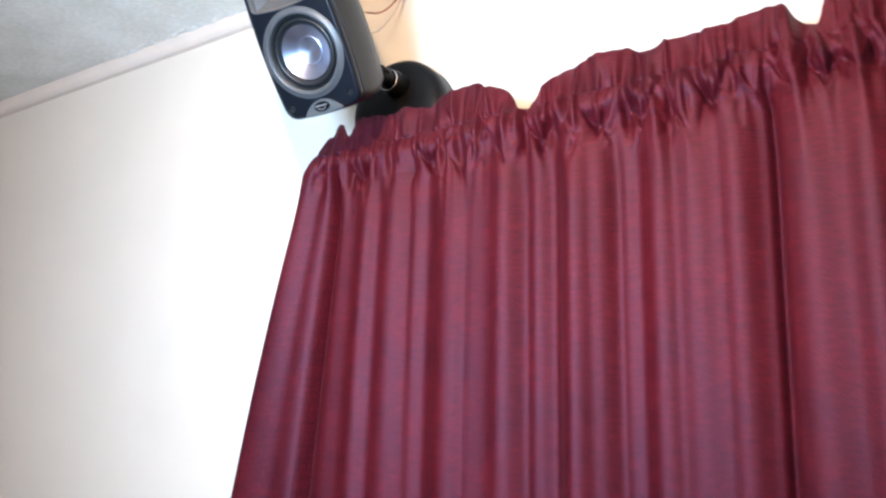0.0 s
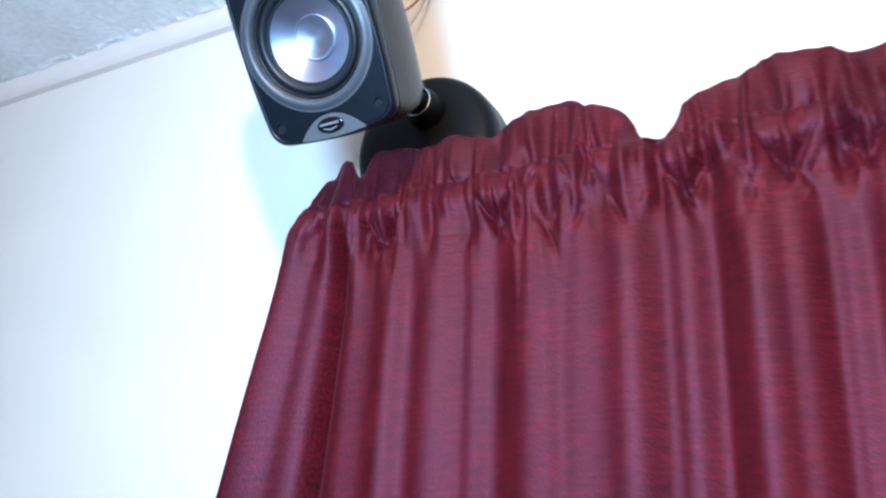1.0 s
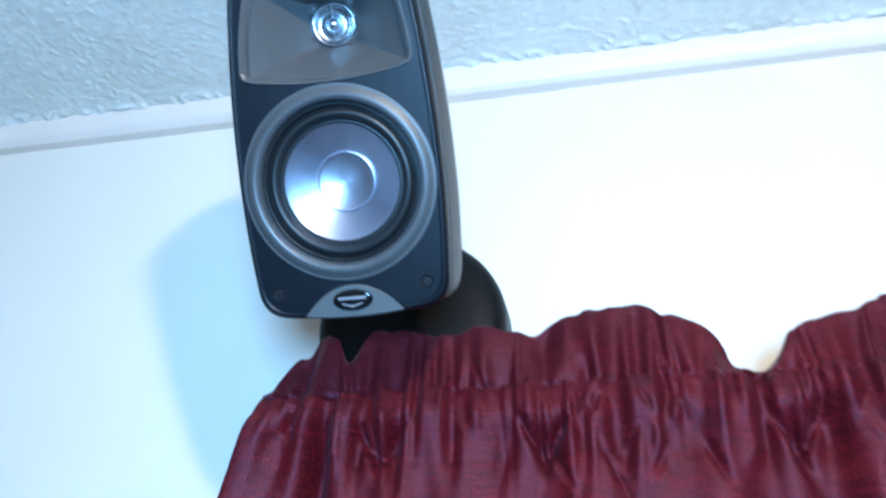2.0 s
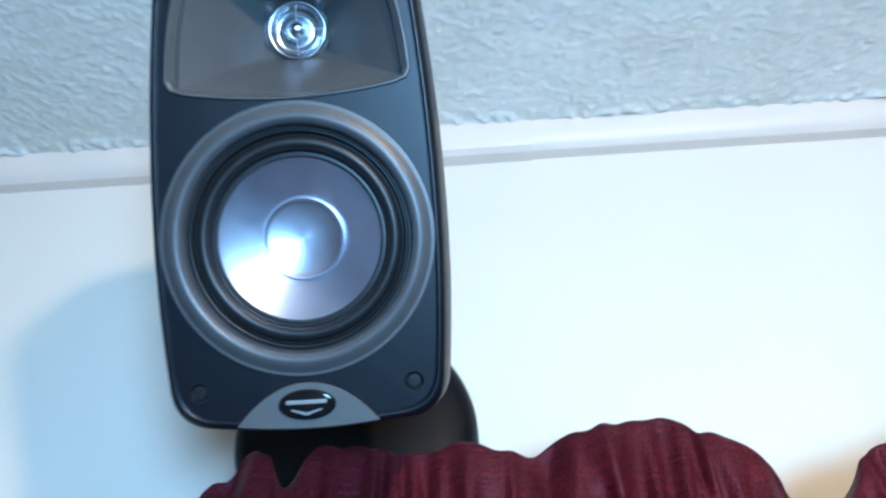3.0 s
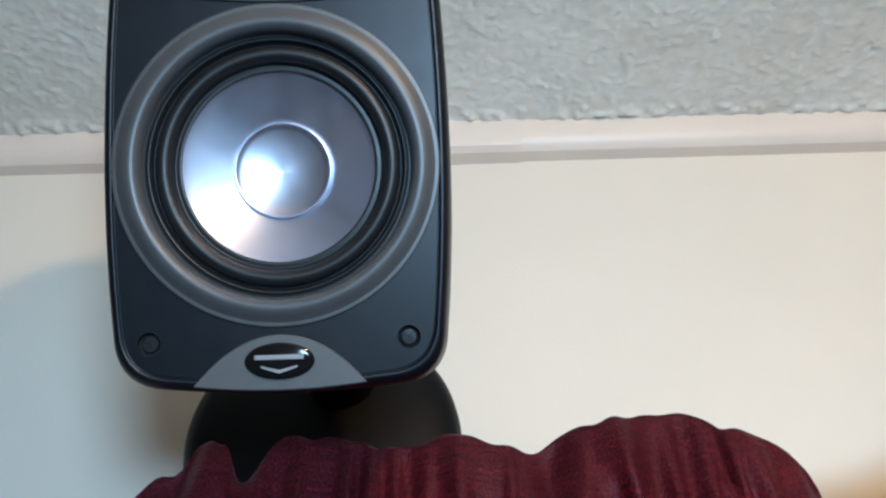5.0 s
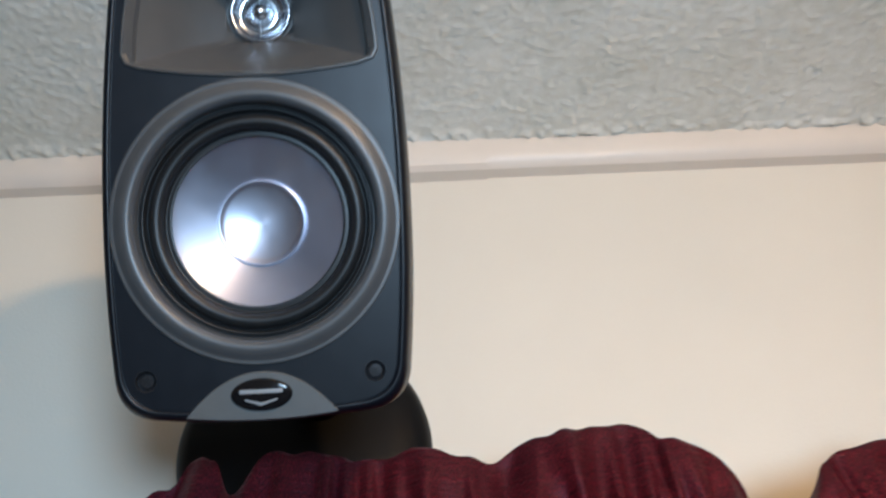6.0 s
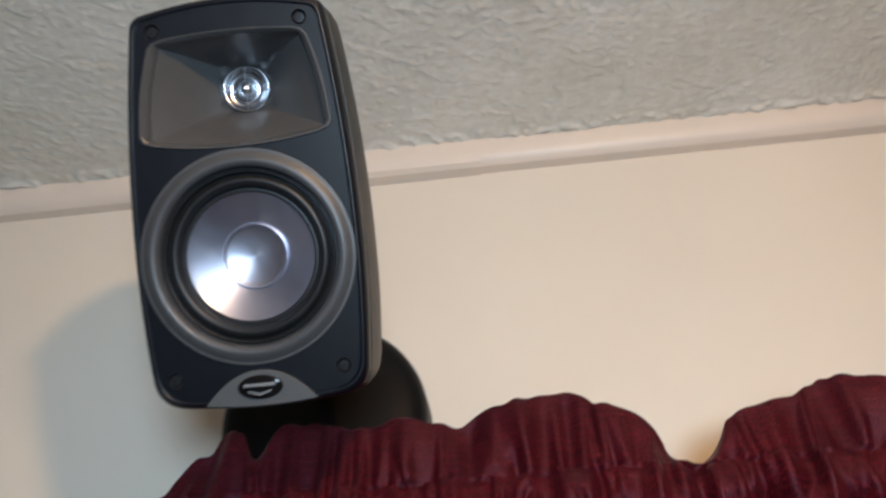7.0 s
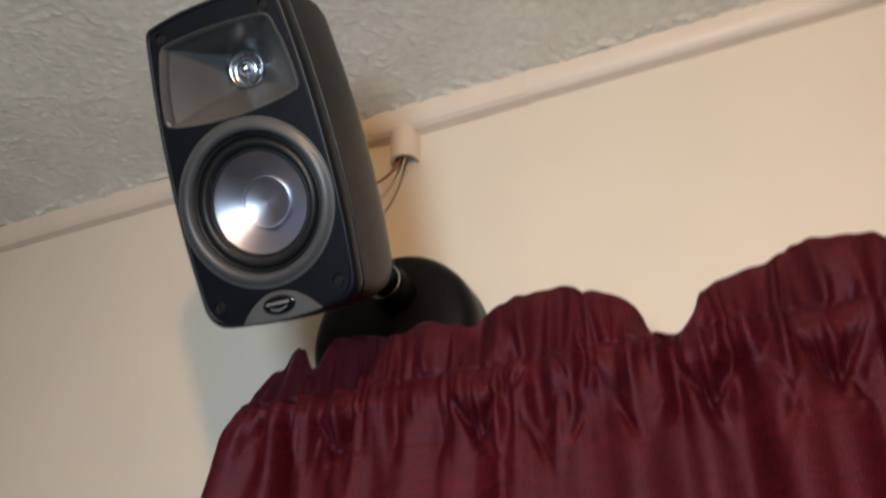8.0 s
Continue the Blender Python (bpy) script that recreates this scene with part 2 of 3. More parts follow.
def sprayed_ceiling():
    """A ceiling slab whose underside is lumpy sprayed plaster where it is seen near."""
    x0, x1, y0, y1, step = -0.74, 0.52, -0.34, 0.0, 0.0016
    nx, ny = int((x1 - x0) / step), int((y1 - y0) / step)
    rng = np.random.default_rng(5)

    def value_noise(cell, seed):
        r = np.random.default_rng(seed)
        gx, gy = int((x1 - x0) / cell) + 3, int((y1 - y0) / cell) + 3
        g = r.random((gx, gy))
        u, v = np.linspace(0, (x1 - x0) / cell, nx + 1), np.linspace(0, (y1 - y0) / cell, ny + 1)
        iu, iv = u.astype(int), v.astype(int)
        fu, fv = u - iu, v - iv
        fu, fv = (fu * fu * (3 - 2 * fu))[:, None], (fv * fv * (3 - 2 * fv))[None, :]
        a, b, c, d = g[np.ix_(iu, iv)], g[np.ix_(iu + 1, iv)], g[np.ix_(iu, iv + 1)], g[np.ix_(iu + 1, iv + 1)]
        return (a * (1 - fu) + b * fu) * (1 - fv) + (c * (1 - fu) + d * fu) * fv

    low, mid, fine, tiny = value_noise(0.05, 1), value_noise(0.013, 2), value_noise(0.0052, 3), value_noise(0.0029, 4)
    lumps = np.clip(fine * 0.5 + tiny * 0.5 - 0.50, 0, 1) * 3.4
    h = 0.0008 + 0.0003 * low + 0.0003 * mid + 0.0007 * lumps * (0.3 + 0.7 * low) + 0.0010 * np.clip(tiny - 0.45, 0, 1) + 0.00025 * rng.random(low.shape)
    xs, ys = np.linspace(x0, x1, nx + 1), np.linspace(y0, y1, ny + 1)
    edge = np.clip(1 - np.abs(ys + 0.022) / 0.010, 0, 1)[None, :]
    h = h + 0.0034 * edge * np.clip(fine * 1.5 - 0.45, 0, 1)
    # a short crack in the plaster
    gx, gy = xs[:, None], ys[None, :]
    line = (gy + 0.077) - 0.5 * (gx - 0.283) + 0.002 * np.sin(gx * 900)
    h = h - 0.0022 * np.exp(-(line / 0.0011) ** 2) * np.clip(1.4 - np.abs(gx - 0.283) / 0.009, 0, 1)
    h[0, :], h[-1, :], h[:, 0] = 0, 0, 0
    verts = np.stack([np.repeat(xs, ny + 1), np.tile(ys, nx + 1), (CEIL + 0.001 - h).ravel()], axis=1)
    i, j = np.meshgrid(np.arange(nx), np.arange(ny), indexing="ij")
    a = (i * (ny + 1) + j).ravel()
    faces = np.stack([a, a + 1, a + ny + 2, a + ny + 1], axis=1)
    me = bpy.data.meshes.new("ceiling")
    me.from_pydata(verts.tolist(), [], faces.tolist())
    bb = bmesh.new()
    bb.from_mesh(me)
    for sx0, sx1, sy0, sy1 in ((WEST, x0, SOUTH, 0), (x1, EAST, SOUTH, 0), (x0, x1, SOUTH, y0)):
        bb.faces.new([bb.verts.new((x, y, CEIL + 0.001)) for x, y in ((sx0, sy0), (sx0, sy1), (sx1, sy1), (sx1, sy0))])
    bmesh.ops.create_cube(bb, size=1.0, matrix=Matrix.Translation(((WEST + EAST) / 2, SOUTH / 2, CEIL + 0.07)) @ Matrix.Diagonal((EAST - WEST, -SOUTH, 0.1, 1)))
    bb.to_mesh(me)
    bb.free()
    me.materials.append(POPCORN)
    me.shade_smooth()
    return tagged(new("ceiling", me), "grey white sprayed plaster ceiling with rough lumps", "ceiling", kind="structure")


sprayed_ceiling()


# ---- cable duct in the corner of wall and ceiling ----
def duct_profile(grow=0.0):
    g = grow
    return [(0.0, 2.3755 - g), (-0.0105 - g, 2.3755 - g), (-0.0150 - g, 2.3785 - g), (-0.0180 - g, 2.3835), (-0.0190 - g, 2.3900), (-0.0190 - g, 2.4005), (0.0, 2.4005)]


duct = tagged(new("cable_duct"), "painted plastic cable duct along the ceiling corner", "cable duct", kind="structure")
part("duct_cover", prism(duct_profile(), WEST, -0.118), DUCT, duct, sharp=30)
part("duct_cover", prism(duct_profile(), 0.044, EAST), DUCT, duct, sharp=30)
part("coupling", prism(duct_profile(0.0012), -0.001, 0.044), DUCT, duct, sharp=30)
tee = part("tee_fitting", prism(duct_profile(0.0016), -0.118, -0.001), DUCT, duct, sharp=30)
# the tee's short drop is an open half-round channel
outer = [(-0.0875 + 0.0138 * math.cos(a) * (1.0 if abs(math.cos(a)) < 0.8 else 1.05), -0.0195 * math.sin(a) ** 0.6) for a in [math.pi * k / 14 for k in range(15)]]
inner = [(-0.0875 + (x + 0.0875) * 0.84, y * 0.86) for x, y in reversed(outer)]
ring = outer + inner
part("tee_drop", loft([[(x, y - 0.0003, z) for x, y in ring] for z in (2.3410, 2.3785)], True, True), DUCT, tee, sharp=30)


# ---- the loudspeaker: local x to the right, y into its depth, z up along its front ----
SPEAKER = Matrix.Translation((-0.0713, -0.2550, 2.1337)) @ pose(0, 0, 0, 0, 0, 2.6) @ pose(0, 0, 0, 34.75) @ pose(0, 0, 0, 0, -1.5, 0)


def front_outline(grow=0.0, lift=0.0):
    """The bowed outline of the front, with round lower corners."""
    def side(v):
        return 0.0582 - (0.0092 * (v / 0.125) ** 2 if v > 0 else 0.0030 * (v / 0.06) ** 2)

    def bottom(u):
        return -0.0763 + 0.0022 * (u / 0.04) ** 2

    def top(u):
        return 0.1312 - 0.0062 * (u / 0.049) ** 2

    right = []
    for k in range(13):
        u = 0.038 * k / 12
        right.append((u, bottom(u)))
    a, c, b = (0.038, bottom(0.038)), (side(-0.058) - 0.0004, bottom(0.05) - 0.0005), (side(-0.056), -0.056)
    for k in range(1, 9):
        s = k / 9
        right.append(tuple((1 - s) ** 2 * a[i] + 2 * s * (1 - s) * c[i] + s * s * b[i] for i in (0, 1)))
    for k in range(25):
        v = -0.056 + (0.1195 + 0.056) * k / 24
        right.append((side(v), v))
    a, c, b = (side(0.1195), 0.1195), (side(0.1250), 0.1252), (0.0440, top(0.0440))
    for k in range(1, 6):
        s = k / 6
        right.append(tuple((1 - s) ** 2 * a[i] + 2 * s * (1 - s) * c[i] + s * s * b[i] for i in (0, 1)))
    for k in range(13):
        u = 0.0440 * (1 - k / 12)
        right.append((u, top(u)))
    pts = right + [(-u, v) for u, v in reversed(right[1:-1])]
    cx, cy = 0.0, 0.027
    return [(cx + (u - cx) * (1 + grow / 0.058), cy + lift + (v - cy) * (1 + grow / 0.100)) for u, v in pts]


def horn_outline(k):
    """The horn's mouth with bowed edges; k from 1 (outer rim) inwards."""
    bl, br, tr, tl = (-0.0488, 0.0600), (0.0488, 0.0600), (0.0392, 0.1112), (-0.0392, 0.1112)
    n, out = 14, []
    for (a, b, bow) in ((bl, br, (0, -0.0052)), (br, tr, (0.0022, 0)), (tr, tl, (0, 0.0026)), (tl, bl, (-0.0022, 0))):
        for i in range(n):
            s = i / n
            w = 4 * s * (1 - s)
            out.append((a[0] + (b[0] - a[0]) * s + bow[0] * w, a[1] + (b[1] - a[1]) * s + bow[1] * w))
    cx, cy = 0.0, 0.0865
    return [(cx + (u - cx) * k, cy + (v - cy) * k) for u, v in out]


def rounded(pts, rounds=2):
    """Softens the corners of a closed loop of points."""
    for _ in range(rounds):
        n = len(pts)
        pts = [tuple(0.25 * pts[i - 1][j] + 0.5 * pts[i][j] + 0.25 * pts[(i + 1) % n][j] for j in (0, 1)) for i in range(n)]
    return pts


def plate_with_holes(loops, w):
    """A flat face at depth w between an outer loop and holes."""
    bm = bmesh.new()
    edges = []
    for loop in loops:
        vs = [bm.verts.new((u, w, v)) for u, v in loop]
        edges += [bm.edges.new((vs[i], vs[(i + 1) % len(vs)])) for i in range(len(vs))]
    bmesh.ops.triangle_fill(bm, edges=edges, use_beauty=True)
    return bm


def circle(r, n=96, cx=0.0, cy=0.0):
    return [(cx + r * math.cos(2 * math.pi * i / n), cy + r * math.sin(2 * math.pi * i / n)) for i in range(n)]


def add_loft(bm, loops):
    made = [[bm.verts.new(p) for p in loop] for loop in loops]
    n = len(made[0])
    for a, b in zip(made, made[1:]):
        for i in range(n):
            bm.faces.new((a[i], a[(i + 1) % n], b[(i + 1) % n], b[i]))


def phillips_screw(parent, u, v):
    seat = part("screw", lathe([(0.0042, -0.0003), (0.0039, -0.0003), (0.0037, 0.0020), (0.0031, 0.0024), (0.0029, 0.0012), (0.0024, 0.0008), (0.0004, 0.0007)], 28, False, True), STEEL, parent, "blackened cross-head screw in a round recess")
    seat.matrix_basis = Matrix.Translation((u, 0, v))
    # nothing is cut: two dark bars put the cross recess's shade on the head
    for a in (38, 128):
        slot_shade = part("slot_shade", block(-0.0019, 0.0019, 0.0004, 0.0010, -0.00042, 0.00042), RUBBER, seat, smooth=False)
        slot_shade.matrix_basis = pose(0, 0, 0, 0, a, 0)
    return seat


def loudspeaker():
    root = tagged(new("loudspeaker"), "small black satellite loudspeaker with silver cone, tilted down", "loudspeaker")
    root.matrix_basis = SPEAKER
    screws = [(-0.0372, 0.1163), (0.0372, 0.1163), (0.0426, -0.0588), (-0.0426, -0.0588)]
    # front board with a rounded rim
    flat = front_outline(-0.0046)
    board = plate_with_holes([flat, circle(0.0542), rounded(horn_outline(1.0), 1)] + [circle(0.0041, 28, *s) for s in screws], 0.0)
    for f in board.faces:
        f.smooth = False
    flat_faces = set(board.faces)
    rim = [[(u, w, v) for u, v in front_outline(g)] for g, w in ((-0.0046, 0.0), (-0.0045, 0.0007), (-0.0041, 0.0008), (-0.0039, 0.0001), (-0.0033, -0.0003), (-0.0022, 0.0002), (-0.0011, 0.0014), (-0.0003, 0.0036), (0.0, 0.0060), (0.0, 0.0088), (-0.0006, 0.0098), (-0.0022, 0.0100))]
    add_loft(board, rim)
    for f in board.faces:
        f.smooth = f not in flat_faces
    bmesh.ops.remove_doubles(board, verts=board.verts[:], dist=0.00002)
    part("front_board", board, BAFFLE, root, "satin charcoal front board with rounded corners", smooth=False)
    # cabinet that narrows to its rounded back
    back = [(-0.0022, 0.0100, 0.0), (-0.0022, 0.0112, 0.0), (0.0002, 0.0118, -0.0002), (0.0014, 0.026, -0.0008), (0.0016, 0.042, -0.0010), (0.0004, 0.058, -0.0006),
            (-0.0034, 0.074, 0.0), (-0.0100, 0.083, 0.0), (-0.0200, 0.089, 0.0), (-0.0400, 0.091, 0.0)]
    shell = loft([[(u, w, v) for u, v in front_outline(g, drop)] for g, w, drop in back], False, True)
    part("cabinet", shell, CABINET, root, "matt black cabinet narrowing towards the back", sharp=50)
    # woofer
    part("woofer_ring", lathe([(0.0545, 0.0004), (0.0545, -0.0006), (0.0540, -0.0010), (0.0532, -0.0006), (0.0526, -0.0009), (0.0510, -0.0020), (0.0493, -0.0029), (0.0478, -0.0031), (0.0464, -0.0026), (0.0454, -0.0012), (0.0449, 0.0010), (0.0447, 0.0030)]), GUN, root, "gunmetal trim ring", sharp=0)
    roll = [(0.0449, 0.0028), (0.0438, 0.0030), (0.0434, 0.0021), (0.0428, 0.0019), (0.0424, 0.0030), (0.0418, 0.0046), (0.0414, 0.0050)]
    roll += [(0.0383 + 0.0031 * math.cos(a), 0.0050 - 0.0036 * math.sin(a)) for a in [math.pi * k / 12 for k in range(1, 12)]]
    roll += [(0.0352, 0.0054), (0.0345, 0.0058), (0.0338, 0.0052), (0.0326, 0.0058)]
    part("woofer_surround", lathe(roll), RUBBER, root, "black rubber surround", sharp=0)
    cone = [(0.0332 - 0.0166 * k / 16, 0.0060 + 0.0098 * (k / 16) ** 0.9) for k in range(17)]
    part("woofer_cone", lathe(cone), CONE, root, "spun silver aluminium cone", sharp=0)
    cap = [(0.0172, 0.0154), (0.0170, 0.0146), (0.0165, 0.0144), (0.0160, 0.0150)] + [(0.0158 * (1 - k / 10) + 0.00002, 0.0152 + 0.0030 * (1 - (1 - k / 10) ** 2)) for k in range(11)]
    part("dust_cap", lathe(cap, 96, False, True), CAP, root, "silver inverted dust cap", sharp=0)
    # horn
    mouths = [(1.0, 0.0006), (1.0, -0.0006), (0.990, -0.0012), (0.976, -0.0012), (0.955, -0.0004), (0.918, 0.0016), (0.900, 0.0044)]
    loops = [[(u, w, v) for u, v in (rounded(horn_outline(k), 1) if k > 0.94 else horn_outline(k))] for k, w in mouths]
    throat = [(0.0135 * math.cos(a) * 1.06, 0.0895 + 0.0125 * math.sin(a)) for a in [math.radians(-138 + 360 * i / 56) for i in range(56)]]
    rim_in = horn_outline(0.90)
    for s in (0.25, 0.5, 0.75, 0.92, 1.0):
        sq = [(max(-0.0138, min(0.0138, 1.35 * u)), 0.0895 + max(-0.0130, min(0.0130, 1.35 * (v - 0.0895)))) for u, v in throat]
        e = s ** 0.85
        loops.append([((1 - e) * a[0] + e * b[0], 0.0044 + 0.0260 * s, (1 - e) * a[1] + e * b[1]) for a, b in zip(rim_in, sq)])
    loops.append([(u * 0.99, 0.0345, v) for u, v in throat])
    part("horn", loft(loops, False, True), HORN, root, "dark grey horn with a flared rectangular mouth", sharp=16)
    tw = part("tweeter", lathe([(0.0128, 0.0), (0.0124, -0.0012), (0.0117, -0.0014), (0.0108, -0.0002), (0.0098, 0.0012), (0.0078, 0.0016), (0.0060, 0.0014), (0.0050, 0.0010), (0.0044, 0.0000), (0.0036, -0.0026), (0.0018, -0.0042), (0.0002, -0.0046)], 48, False, True), CHROME, root, "bright metal tweeter with a small plug", sharp=0)
    tw.matrix_basis = Matrix.Translation((0, 0.0330, 0.0895))
    for a in (0, 90):
        spoke = part("spoke", block(-0.0112, 0.0112, -0.0016, -0.0008, -0.0002, 0.0002), CHROME, tw, smooth=False)
        spoke.matrix_basis = pose(0, 0, 0, 0, a, 0)
    for s in screws:
        phillips_screw(root, *s)
    # badge: a grey segment with a glossy oval and plain silver marks
    arc = [(-0.0282 + 0.0564 * k / 24, -0.0729 + 0.0160 * (1 - (abs(2 * k / 24 - 1)) ** 2.1)) for k in range(25)]
    low = [(0.0282 - 0.0564 * k / 12, -0.0751 + 0.0018 * ((1 - k / 6) ** 2)) for k in range(13)]
    seg = arc + low
    shrink = [(u * 0.98, -0.0660 + (v + 0.0660) * 0.95) for u, v in seg]
    plate = part("badge_plate", loft([[(u, 0.0004, v) for u, v in seg], [(u, -0.0006, v) for u, v in seg], [(u, -0.0010, v) for u, v in shrink]], False, True), PLATE, root, "grey badge plate below the woofer", sharp=30)
    oval = part("badge", lathe([(0.0060, 0.0), (0.0060, -0.0008), (0.0057, -0.0013), (0.0050, -0.0015), (0.0035, -0.0020), (0.0015, -0.0023), (0.0002, -0.0024)], 48, False, True), GLOSS, plate, "glossy black oval badge with silver marks", sharp=0)
    oval.matrix_basis = Matrix.Translation((0, -0.0008, -0.0654)) @ Matrix.Diagonal((1.9, 1.0, 1.0, 1))
    part("badge_bar", block(-0.0080, 0.0080, -0.0034, -0.0026, -0.0649, -0.0633, 0.0002), SILVER, plate, "plain silver bar", smooth=False)
    tip = bmesh.new()
    pts = [(-0.0060, -0.0668), (0.0, -0.0682), (0.0060, -0.0668), (0.0060, -0.0674), (0.0, -0.0694), (-0.0060, -0.0674)]
    fr, bk = [tip.verts.new((u, -0.0033, v)) for u, v in pts], [tip.verts.new((u, -0.0022, v)) for u, v in pts]
    tip.faces.new(fr)
    for i in range(6):
        tip.faces.new((fr[i], fr[(i + 1) % 6], bk[(i + 1) % 6], bk[i]))
    part("badge_chevron", tip, SILVER, plate, "plain silver chevron", smooth=False)
    return root


loudspeaker()


def speaker_mount():
    """A round base on the wall with an arm and a swivel that hold the loudspeaker."""
    root = tagged(new("speaker_mount"), "round black wall mount holding the loudspeaker", "speaker mount")
    root.matrix_basis = Matrix.Translation((-0.0825, 0.0, 2.1400))
    disc = part("base_disc", lathe([(0.0745, 0.0), (0.0745, -0.030), (0.0735, -0.037), (0.0700, -0.0425), (0.0640, -0.0460), (0.050, -0.0485), (0.025, -0.0500), (0.0005, -0.0505)], 96, True, True), BRACKET, root, "round black base fixed to the wall", sharp=0)
    arm = part("arm", tube([(0.010, -0.046, 0.029), (0.0105, -0.085, 0.029), (0.012, -0.110, 0.026), (0.014, -0.135, 0.022)], 0.011, 24), BRACKET, root, "stubby black arm", sharp=40)
    collar = part("collar", lathe([(0.0112, 0.004), (0.0132, 0.002), (0.0138, -0.004), (0.0132, -0.010), (0.0112, -0.012)], 40), BRACKET, arm, "black collar of the swivel", sharp=0)
    collar.matrix_basis = Matrix.Translation((0.0108, -0.094, 0.0285)) @ pose(0, 0, 0, 6)
    socket = part("socket", lathe([(0.0185, 0.016), (0.0178, -0.006), (0.0165, -0.0115), (0.0148, -0.0138), (0.0122, -0.0140), (0.0112, -0.0110)], 48), BRACKET, root, "round black socket that holds the arm", sharp=0)
    socket.matrix_basis = Matrix.Translation((0.010, -0.060, 0.029))
    part("socket_ring", lathe([(0.0148, -0.0134), (0.0151, -0.0146), (0.0144, -0.0153), (0.0136, -0.0148), (0.0136, -0.0137)], 48), CHROME, socket, "thin bright ring on the socket's lip", sharp=0)
    part("lock_screw", tube([(0.020, -0.095, 0.029), (0.029, -0.098, 0.030)], 0.0035, 16), STEEL, arm, "small locking screw", sharp=40)
    return root


speaker_mount()


def speaker_wire():
    root = tagged(new("speaker_wire"), "thin two-strand loudspeaker wire hanging from the duct", "wire")
    part("strand", tube([(-0.088, -0.008, 2.372), (-0.090, -0.010, 2.345), (-0.097, -0.020, 2.320), (-0.112, -0.034, 2.302), (-0.128, -0.060, 2.296), (-0.120, -0.120, 2.270), (-0.095, -0.150, 2.235)], 0.0014), WIRE, root, "copper coloured strand")
    part("strand", tube([(-0.085, -0.008, 2.372), (-0.086, -0.010, 2.340), (-0.090, -0.018, 2.314), (-0.101, -0.030, 2.286), (-0.114, -0.048, 2.264), (-0.110, -0.110, 2.240), (-0.088, -0.160, 2.215)], 0.0012), WIRE_CLEAR, root, "pale strand")
    return root


speaker_wire()


# ---- the curtain on its rod ----
ROD_Y, ROD_Z = -0.112, 2.050
CURTAIN_LEFT, CURTAIN_RIGHT = -0.158, 1.25
# crest of the ruffle: place along the rod and height over it
CREST = [(-0.160, 0.000), (-0.148, 0.006), (-0.1415, 0.027), (-0.1390, 0.030), (-0.1335, 0.026), (-0.1300, 0.043), (-0.122, 0.043), (-0.106, 0.038), (-0.1015, 0.023), (-0.0965, 0.021),
         (-0.089, 0.044), (-0.067, 0.043), (-0.036, 0.037), (-0.017, 0.042), (0.000, 0.038), (0.016, 0.034), (0.024, 0.036), (0.034, 0.043), (0.052, 0.046), (0.060, 0.046), (0.074, 0.051),
         (0.089, 0.050), (0.100, 0.041), (0.119, 0.036), (0.130, 0.023), (0.143, 0.005), (0.152, 0.001), (0.158, 0.004), (0.170, 0.022), (0.184, 0.029), (0.208, 0.037), (0.234, 0.046),
         (0.258, 0.043), (0.280, 0.042), (0.301, 0.032), (0.316, 0.040), (0.388, 0.040), (0.400, 0.047), (0.444, 0.044), (0.450, 0.027), (0.472, 0.016), (0.480, 0.040), (0.560, 0.048),
         (0.640, 0.044), (0.700, 0.020), (0.720, 0.046), (0.850, 0.050), (1.000, 0.042), (1.250, 0.048)]

# folds below the heading: place along the rod, width, height
FOLDS = [(-0.148, 0.009, 0.5), (-0.131, 0.006, 0.8), (-0.098, 0.006, 0.9), (-0.061, 0.006, 0.65), (-0.029, 0.009, 0.95), (0.005, 0.006, 0.4), (0.042, 0.010, 0.75), (0.123, 0.009, 1.0),
         (0.163, 0.007, 0.9), (0.203, 0.008, 1.0), (0.240, 0.007, 0.6), (0.265, 0.006, 0.6), (0.298, 0.009, 0.8), (0.337, 0.010, 0.9), (0.383, 0.010, 0.7), (0.443, 0.012, 0.8),
         (0.500, 0.009, 0.8), (0.560, 0.012, 0.9), (0.640, 0.012, 0.8), (0.720, 0.014, 1.0), (0.810, 0.012, 0.8), (0.900, 0.014, 0.9), (1.010, 0.015, 1.0), (1.120, 0.013, 0.8), (1.210, 0.012, 0.9)]
# tight tucks along the seam below the rod pocket
TUCKS = (-0.076, 0.024, 0.168, 0.238, 0.287, 0.362, 0.470)


